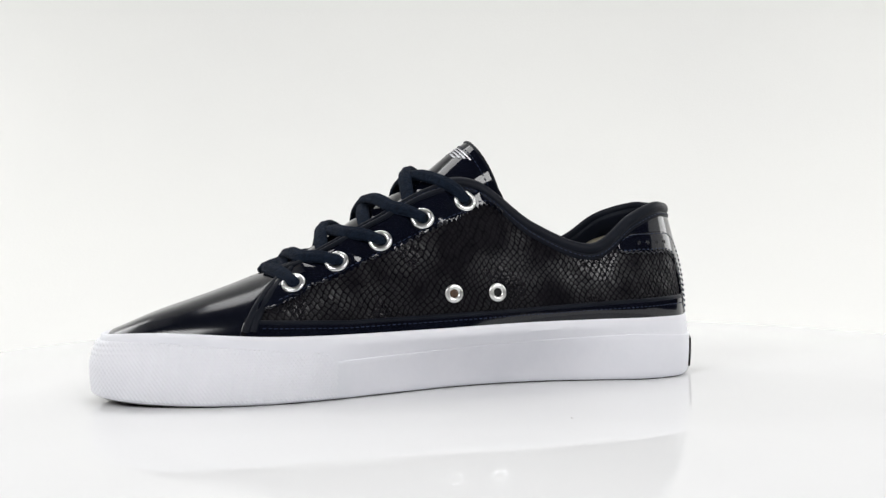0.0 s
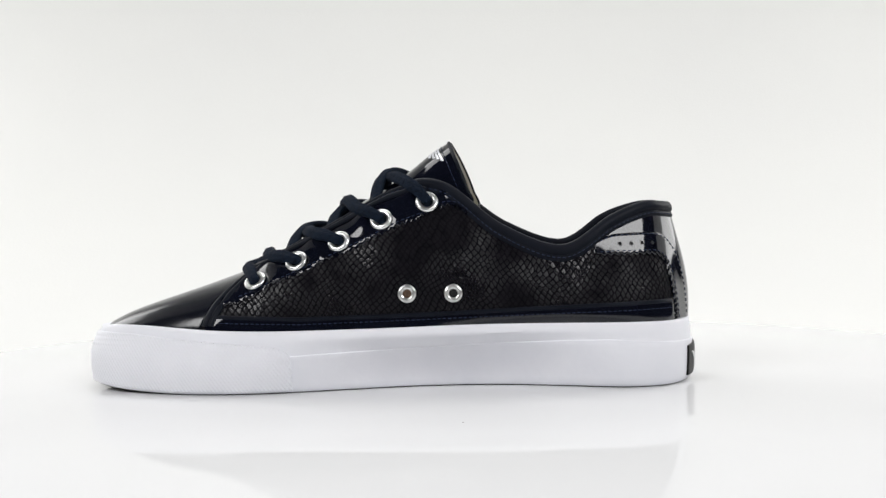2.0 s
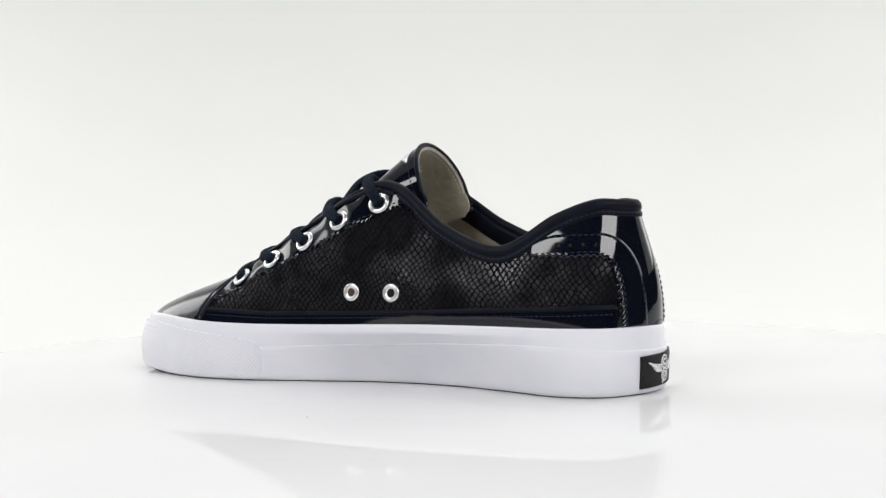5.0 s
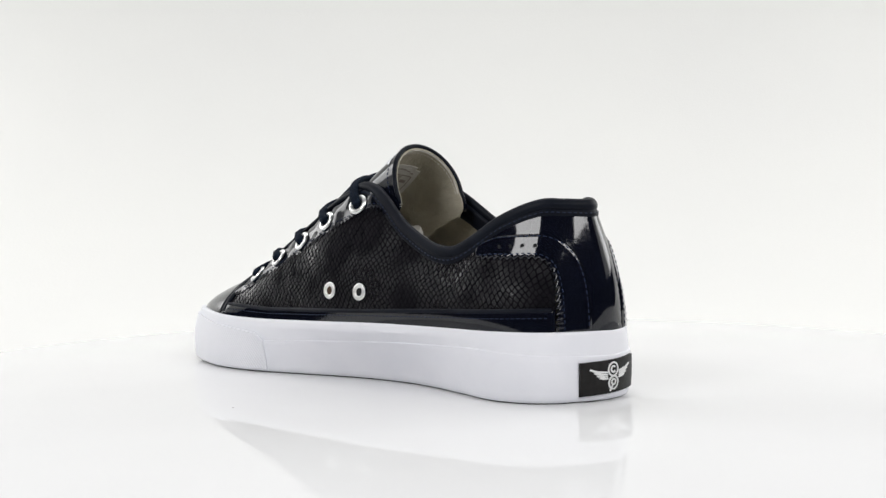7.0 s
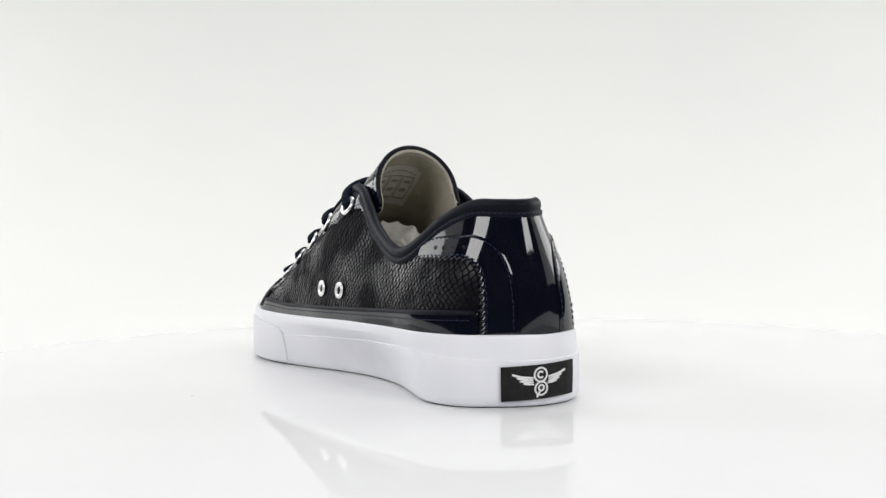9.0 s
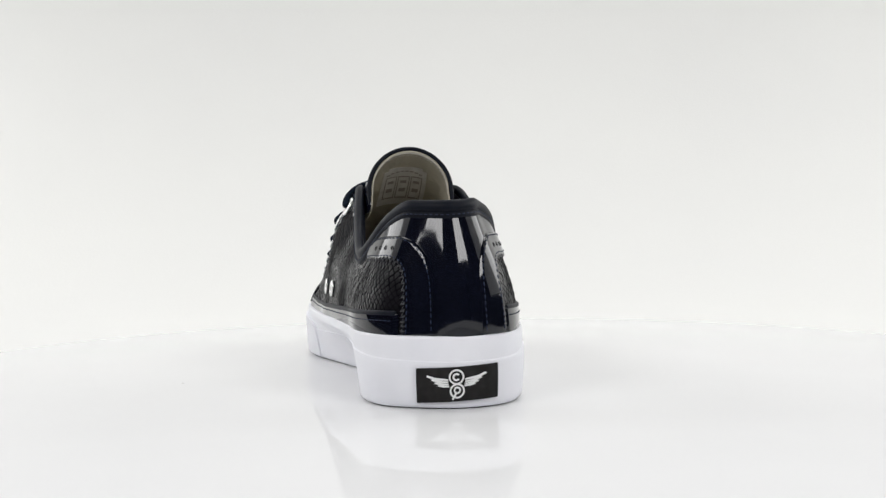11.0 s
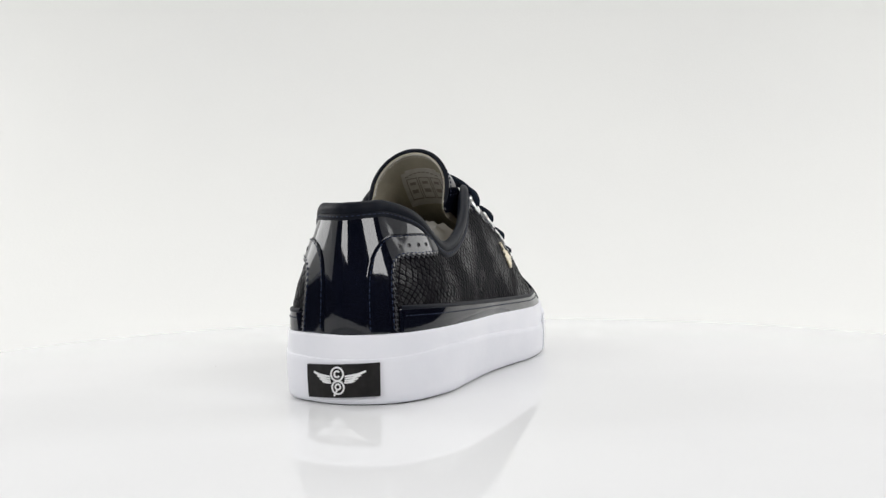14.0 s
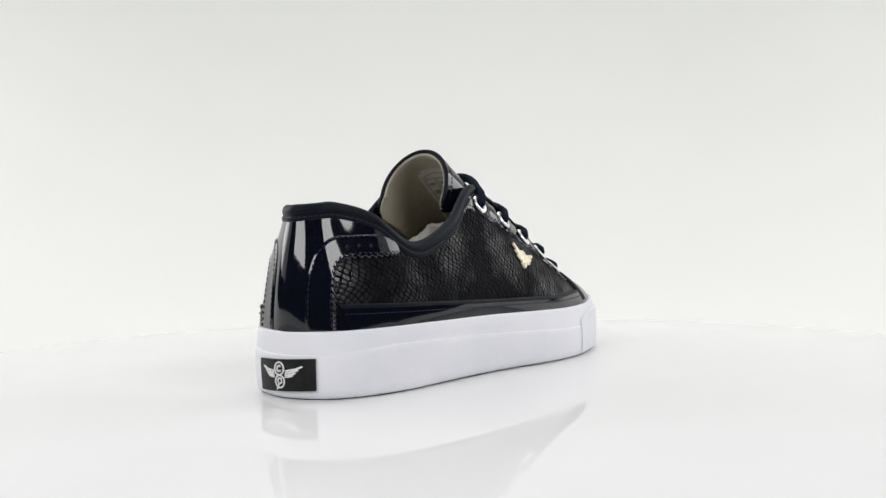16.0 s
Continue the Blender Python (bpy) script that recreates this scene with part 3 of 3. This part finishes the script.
for outer in (False, True):
    st = part("heel_strap", panel(lambda p, q: strap_uv(p, q, outer, 0.13), 201, 14, 0.5, 1.75), PATENT, shoe,
              "navy patent leather strap with a pinked edge and four perforations", sharp=60)
    for k in (0.17, 0.245, 0.32, 0.395):
        uu, vv = strap_uv(k, 0.5, outer)
        c, n = skin(uu, vv, 1.78)[0], upper_normal(uu, vv)[0]
        # no hole is cut: a near-black disc carries its shade
        hole = part("perforation", disc_at(c, n, 0.85, 12), HOLESHADE, st)
        part("perforation_rim", ring_at(c, n, 1.2, 0.8, 0.18, 12, 6), PATENT, hole)

# collar binding along the top line, and piping along the eyestay edges and vamp seams
ub = np.linspace(7.15, 20.85, 240)
cb = skin(ub, np.full(240, 0.972), 0.2)
nb = upper_normal(ub, np.full(240, 0.97))
db = unit(upper(ub, np.full(240, 0.92)) - upper(ub, np.full(240, 0.97)))
back = np.exp(-((ub - 14.1) / 0.3) ** 2)
part("collar_binding", joined(sweep(cb - db * 0.7, nb, 2.95 + 0.2 * back, 2.15 + 0.2 * back, 14), sweep(cb + db * 3.1 + nb * 0.45, nb, 1.75, 0.9 + 0.2 * back, 10)),
     BINDING, shoe, "matte navy leather collar binding with a stitched flange")
for outer in (False, True):
    up_ = np.linspace(4.75, 7.6, 90)
    uu = NST - up_ if outer else up_
    part("piping", joined(*[sweep(skin(uu, np.full(90, v), h), upper_normal(uu, np.full(90, v)), 1.45, 1.1, 10) for v, h in ((0.978, 0.9), (0.926, 1.3))]), BINDING, shoe, "navy edge piping of two folds")
    vv = np.linspace(0.15, 0.97, 60)
    ridges = []
    for k in (0.05, 0.165):
        uu = NST - SEAM_IN(vv) - k if outer else SEAM_IN(vv) + k
        ridges.append(sweep(skin(uu, vv, 0.75), upper_normal(uu, vv), np.linspace(1.75, 1.45, 60), 1.15, 10))
    part("seam_binding", joined(*ridges), BINDING, shoe, "navy double-ridged edge of the lace panel")

# lining and insole
ul = np.linspace(4.9, 23.1, 200)
lv, lf = [], []
for v in np.linspace(0.12, 0.945, 24):
    lv.extend(skin(ul, np.full(200, v), -3.0))
lf = grid_faces(24, 200)
part("lining", (lv, lf), CANVAS, shoe, "beige canvas lining")


uf = np.linspace(7.6, 20.4, 200)
fv = [q for v, d in ((0.985, -2.2), (0.975, -3.4), (0.95, -3.9), (0.80, -3.7), (0.79, -3.1)) for q in skin(uf, np.full(200, v), d)]
part("collar_facing", (fv, grid_faces(5, 200)), BINDING, shoe, "dark navy leather facing inside the collar")


def footbed(d, dz):
    r = inset(US, 1.0, d, dz)
    r[:, 0] = 104 + (r[:, 0] - 115) * 0.68
    r[:, 1] = -24 + (r[:, 1] + 24) * 0.8
    r[:, 2] = sole_top(0.0) + dz
    return r


part("insole", closed_rows([footbed(6.5, 2.0), footbed(6.0, 5.0), footbed(9.0, 6.5), footbed(20.0, 5.0)]), FELT, shoe, "pale cloth insole")

# tongue: an arched piece that rises from the throat
TC = [(-112, -36, 52), (-90, -34, 62.3), (-60, -32, 81.8), (-30, -29.5, 99.8), (-14, -28.2, 112), (-3.5, -27.5, 119)]
TR = [15, 22, 25.5, 25.5, 23, 21.4]


def tongue(s, a, off=0.0):
    """s along the ridge (0 .. 5), a the angle across in degrees."""
    s, a = np.broadcast_arrays(np.atleast_1d(np.asarray(s, float)), np.radians(np.asarray(a, float)))
    c, r = spline(TC, s), spline(np.array(TR)[:, None], s)[:, 0] + off
    t = unit(spline(TC, np.minimum(s + 0.05, 5)) - spline(TC, np.maximum(s - 0.05, 0)))
    n = unit(np.c_[-t[:, 2], 0 * s, t[:, 0]])
    rr = r - off
    arch = np.interp(s, [0, 3, 4.2, 5], [0.55, 0.62, 0.95, 1.15])
    over = np.maximum(np.abs(a) - math.pi / 2, 0)
    ac = np.clip(a, -math.pi / 2, math.pi / 2)
    return c + np.c_[0 * s, r * np.sin(ac), 0 * s] + n * ((r * np.cos(ac) - rr - r * over) * arch)[:, None]


def tongue_rim(a):
    """How far along the ridge the tongue reaches at each angle: rounded at its lower corners."""
    a = np.abs(np.asarray(a, float))
    return 1 - 0.08 * np.minimum(a / 100, 1.0) ** 2.2 - 0.16 * np.clip((a - 100) / 40, 0, 1) ** 2.5


def tongue_sheet(off, s1, amax, mat, name, label, back):
    sv, av = np.linspace(0, s1, 50), np.linspace(-amax, amax, 46)
    ss, aa = [g.ravel() for g in np.meshgrid(sv, av, indexing="ij")]
    ss = ss * tongue_rim(aa)
    outer_v, inner_v = tongue(ss, aa, off), tongue(ss, aa, back)
    n, m = 50, 46
    faces = grid_faces(n, m)
    faces += [tuple(i + n * m for i in reversed(q)) for q in grid_faces(n, m)]
    ring = [i * m for i in range(n)] + [(n - 1) * m + j for j in range(1, m)] + [i * m + m - 1 for i in range(n - 2, -1, -1)] + [j for j in range(m - 2, 0, -1)]
    for i in range(len(ring)):
        j = (i + 1) % len(ring)
        faces.append((ring[i], ring[j], ring[j] + n * m, ring[i] + n * m))
    return part(name, (list(outer_v) + list(inner_v), faces), mat, shoe, label)


tongue_sheet(0.0, 5.0, 128, PATENT, "tongue", "navy patent leather tongue", -1.6)
tl = tongue_sheet(-1.65, 4.97, 142, CANVAS, "tongue_lining", "beige canvas tongue lining", -2.4)
ta = np.linspace(-116, 116, 80)
part("tongue_edge", sweep(tongue(4.97 * tongue_rim(ta), ta, -0.6), np.tile((0.85, 0, 0.5), (80, 1)), np.interp(np.abs(ta), [100, 116], [1.25, 0.5]), 1.0, 8), BINDING, shoe, "navy tongue edge")

ta = np.linspace(-100, 100, 80)
rim_s = 4.9 * tongue_rim(ta)
part("lining_edge", sweep(tongue(rim_s, ta, -2.3), np.tile((0.85, 0, 0.5), (80, 1)), 0.5, 0.45, 8), TAGCLOTH, shoe, "pale folded edge of the tongue lining")
edge_s = 4.72 * (1 - 0.08 * np.abs(ta / 100) ** 2.2)
edge_p = tongue(edge_s, ta, -2.5)
part("lining_stitching", thread_row(edge_p, unit(tongue(edge_s, ta, -4.5) - edge_p), 2.2, 1.5, 0.22), TAGCLOTH, shoe, "pale stitching round the tongue lining")
edge_s = 4.6 * (1 - 0.08 * np.abs(ta / 100) ** 2.2)
edge_p = tongue(edge_s, ta, 0.1)
part("stitching", thread_row(edge_p, unit(tongue(edge_s, ta, 2.0) - edge_p), 2.6, 1.8, 0.26), THREAD, shoe, "blue stitching round the tongue")

# care tag on the tongue lining with its unreadable rows as bars
def tag_sheet(a0, a1, s0, s1, off, thick):
    sv, av = np.linspace(s0, s1, 8), np.linspace(a0, a1, 12)
    ss, aa = [g.ravel() for g in np.meshgrid(sv, av, indexing="ij")]
    front, rear = tongue(ss, aa, off - thick), tongue(ss, aa, off)
    n, m = 8, 12
    faces = grid_faces(n, m) + [tuple(i + n * m for i in q) for q in grid_faces(n, m)]
    ring = [i * m for i in range(n)] + [(n - 1) * m + j for j in range(1, m)] + [i * m + m - 1 for i in range(n - 2, -1, -1)] + [j for j in range(m - 2, 0, -1)]
    faces += [(ring[i], ring[(i + 1) % len(ring)], ring[(i + 1) % len(ring)] + n * m, ring[i] + n * m) for i in range(len(ring))]
    return list(front) + list(rear), faces


care = part("care_tag", tag_sheet(-33, 33, 2.55, 3.8, -2.45, 0.4), TAGCLOTH, shoe, "small woven size tag")
part("tag_top", tag_sheet(-26, 26, 3.8, 3.92, -2.45, 0.4), TAGCLOTH, care)
bars = [tag_sheet(a, a + 5.5, 3.70 - 0.0002 * (a + 2.7) ** 2, 3.75 - 0.0002 * (a + 2.7) ** 2, -2.83, 0.12) for a in range(-28, 27, 7)]
for k in range(3):
    a = -27 + 18.5 * k
    for a0, a1, s0, s1 in ((0, 17, 3.46, 3.50), (0, 17, 2.72, 2.76), (0, 1.4, 2.72, 3.5), (15.6, 17, 2.72, 3.5), (4, 13, 3.22, 3.32), (4, 13, 2.92, 3.04)):
        bars.append(tag_sheet(a + a0, a + a1, s0, s1, -2.83, 0.12))
part("tag_print", joined(*bars), TAGINK, care, "rows of small unreadable print")

# silver wing print on the tongue
wings = []
for sgn in (-1, 1):
    for k in range(4):
        a0, s0 = sgn * (7 + 2 * k), 4.46 - 0.12 * k
        a1, s1 = sgn * (50 - 7 * k), 4.40 - 0.12 * k
        row = np.linspace(0, 1, 6)
        pts = tongue(s0 + (s1 - s0) * row, a0 + (a1 - a0) * row, 0.12)
        nrm = unit(pts - np.array([-10, -30.5, 90]))
        wings.append(sweep(pts, nrm, 0.75, 0.12, 6))
ang = np.linspace(0, 2 * math.pi, 17)[:-1]
wings.append(sweep(tongue(4.25 + 0.25 * np.sin(ang), 5.5 * np.cos(ang), 0.12), np.tile((-0.5, 0, 0.85), (16, 1)), 0.5, 0.12, 6, closed=True))
part("tongue_emblem", joined(*wings), SILVERPRINT, shoe, "silver winged print on the tongue", smooth=False)

# eyelets and laces
eye_in, eye_out = [], []
for x, z in EYES:
    for outer, store in ((False, eye_in), (True, eye_out)):
        u, v = place(x, z, outer)
        c, n = skin(np.array([u]), np.array([v]), 1.35)[0], upper_normal(np.array([u]), np.array([v]))[0]
        store.append((c, n, u, v))
        ey = part("eyelet", ring_at(c, n, 5.4, 2.8, 0.85), STEEL, shoe, "silver metal lace eyelet")
        # flat disc in the ring, coloured as the hole's inner shade
        part("eyelet_hole", disc_at(c - n * 0.1, n, 3.1), HOLESHADE, ey)


ts, tq = [g.ravel() for g in np.meshgrid(np.linspace(0, 4.9, 60), np.linspace(-110, 110, 67), indexing="ij")]
TONGUE_P = tongue(ts, tq)
TONGUE_N = unit(tongue(ts, tq, 2.0) - TONGUE_P)


def above_tongue(path, gap):
    """Lift a path that would sink into the tongue."""
    lift = np.zeros((len(path), 3))
    for i, q in enumerate(path):
        k = np.argmin(((TONGUE_P - q) ** 2).sum(1))
        d = (q - TONGUE_P[k]) @ TONGUE_N[k]
        if d < gap:
            lift[i] = TONGUE_N[k] * (gap - d)
    for _ in range(3):
        lift[1:-1] = 0.25 * lift[:-2] + 0.5 * lift[1:-1] + 0.25 * lift[2:]
    return path + lift


def lace(start, opposite, lift):
    """From its eyelet over the edge and forward across the tongue, under the other edge."""
    c, n, u, v = start
    co, no, uo, vo = opposite
    toe = -1 if u < 14 else 1
    edge = skin(np.array([u + 0.36 * toe]), np.array([0.985]), 2.0)[0]
    ahead = np.linspace(4.75, 8.4, 200)
    ue = ahead[np.argmin(np.abs(spline(TOP, ahead)[:, 0] - (co[0] - 26)))]
    ue = ue if uo < 14 else NST - ue
    far = skin(np.array([ue]), np.array([1.0]), -1.0)[0]
    far_in = far + np.array([-1.5, 0, -3.0])
    crest = np.interp(0.5 * (edge[0] + far[0]), [q[0] for q in TC], [q[2] for q in TC]) + lift
    rise = max(crest - 0.5 * (edge[2] + far[2]), 2.5)
    ease = lambda k: np.array([1 - (1 - k) ** 2.5, k, k])
    arch = [edge + (far - edge) * ease(k) + np.array([0, 0, rise * (1 - abs(2 * k - 1) ** 2.0)]) for k in (0.12, 0.28, 0.5, 0.72, 0.88)]
    pts = [c - n * 2.4, c + n * 0.9, 0.5 * c + 0.5 * edge + n * 1.9, edge, *arch, far, far_in]
    path = resample(spline(pts, np.linspace(0, len(pts) - 1, 110)), 1.2)
    path = above_tongue(path, 2.0)
    ups = np.array([unit(np.array([-0.5, (q[1] + 29.0) / 24.0, 0.85])) for q in path])
    rad = np.interp(np.linspace(0, 1, len(path)), [0, 0.1, 0.2, 0.8, 1], [2.3, 2.7, 3.3, 3.4, 3.0])
    return sweep(path, ups, rad, 2.0, 24, ribs=0.12)


for k in range(5):
    part("lace", lace(eye_in[k], eye_out[k], 3.6 if k % 2 else 1.0), LACE, shoe, "dark navy flat cotton lace")
    part("lace", lace(eye_out[k], eye_in[k], 1.0 if k % 2 else 3.6), LACE, shoe, "dark navy flat cotton lace")

# ventilation eyelets on the inner side
for x, z in ((-20.4, 45.5), (1.3, 45.3)):
    u, v = place(x, z)
    c, n = skin(np.array([u]), np.array([v]), 0.9)[0], upper_normal(np.array([u]), np.array([v]))[0]
    ve = part("vent_eyelet", ring_at(c, n, 4.3, 2.0, 0.65), STEEL, shoe, "small silver ventilation eyelet")
    # discs fill the rings: one in hole shade, one in lining brown
    part("eyelet_hole", disc_at(c - n * 0.2, n, 2.2), HOLESHADE if x > 0 else BACKING, ve)


# small winged metal pin on the outer side
def pin():
    u, v = place(-37.4, 58.3, True)
    c, n = skin(np.array([u]), np.array([v]), 0.7)[0], upper_normal(np.array([u]), np.array([v]))[0]
    ax = unit(np.array([1.0, 0, 0.05]) - n * n[0])
    ay = np.cross(n, ax)
    ay = ay if ay[2] > 0 else -ay
    ax, ay = ax * 0.94 + ay * 0.34, ay * 0.94 - ax * 0.34
    ax, ay = ax * 1.4, ay * 1.45
    pieces = []
    for sgn in (-1, 1):
        for k, (l, dz) in enumerate(((7.2, 3.2), (6.0, 1.5), (4.8, 0.0))):
            p = [c + ay * (0.4 - 0.6 * k), c + ax * sgn * l * 0.5 + ay * (0.5 * dz + 0.4 - 0.5 * k), c + ax * sgn * l + ay * (dz + 0.6 - 0.4 * k)]
            pieces.append(sweep(np.array(spline(p, np.linspace(0, 2, 8))), np.tile(n, (8, 1)), np.linspace(1.8, 1.0, 8), 0.8, 8))
    pieces.append(ring_at(c + ay * 1.6, n, 2.9, 0.6, 1.0, 16, 8))
    pieces.append(ring_at(c - ay * 2.4, n, 2.7, 0.5, 1.0, 16, 8))
    return joined(*pieces)


part("metal_pin", pin(), GOLD, shoe, "small pale gold winged metal pin")

# stitching
for outer in (False, True):
    f = (lambda u: NST - u) if outer else (lambda u: u)
    low = edge_curve(EYE_LOW, outer)
    u = np.linspace(4.5, 8.3, 120)
    uu = f(u)
    part("stitching", stitch_row(uu, low(uu) + 0.03, 1.3), THREAD, shoe, "blue stitching")
    u = np.linspace(4.2, 12.3, 200)
    a, b = (band_out if outer else band_in)((u - 3.95) / (12.5 - 3.95), np.full(200, 0.72))
    part("stitching", stitch_row(a, b, 1.45, 2.4, 1.6), THREAD, shoe, "blue stitching")
    along = np.linspace(0.03, 0.99, 160)
    for across in (0.17, 0.9):
        a, b = strap_uv(along, across, outer)
        part("stitching", stitch_row(a, b, 1.82), THREAD, shoe, "blue stitching")
    u = np.linspace(4.95, 7.5, 90)
    part("stitching", stitch_row(f(u), np.full(90, 0.952), 1.6, 2.5, 1.7), THREAD, shoe, "blue stitching")
    v = np.linspace(0.17, 0.92, 50)
    part("stitching", stitch_row(f(SEAM_IN(v) + 0.107), v, 1.1), THREAD, shoe, "blue stitching")
u = np.linspace(7.3, 20.7, 300)
row_p, row_n = skin(u, np.full(300, 0.972), 0.2), upper_normal(u, np.full(300, 0.97))
down = unit(upper(u, np.full(300, 0.92)) - upper(u, np.full(300, 0.97)))
part("stitching", thread_row(row_p + down * 3.1 + row_n * 1.4, row_n, 2.5, 1.7, 0.26), THREAD, shoe, "blue stitching on the collar")


# crumpled tissue left in the front of the shoe
def crumpled():
    n, m = 56, 40
    verts = []
    for i in range(n):
        a = math.pi * i / (n - 1)
        for j in range(m):
            b = 2 * math.pi * j / m
            d = Vector((math.cos(a), math.sin(a) * math.cos(b), math.sin(a) * math.sin(b)))
            k = 1 + 0.12 * (abs(noise.noise(d * 3.1)) * 2 - 0.5) + 0.05 * (abs(noise.noise(d * 7.3 + Vector((3, 1, 2)))) * 2 - 0.5)
            verts.append((-30 + 36 * d.x * k, -29 + 19 * d.y * k, 59.5 + 20 * d.z * k))
    faces = [(i * m + j, i * m + (j + 1) % m, (i + 1) * m + (j + 1) % m, (i + 1) * m + j) for i in range(n - 1) for j in range(m)]
    return verts, faces


tissue = mesh_of("tissue_paper", *crumpled(), PAPER, None, "", True, 60)
tagged(tissue, "crumpled pale tissue paper stuffed inside the shoe", "paper")


# ---- what turns: the platter and the shoe on it
def motions():
    rows = [(float(t), pose(0, 0, 0, 0, 0, 12.2175 - 8.58099 * t)) for t in range(0, 17)]
    walk(turntable, rows)
    walk(shoe, rows)
    walk(tissue, rows)


motions()
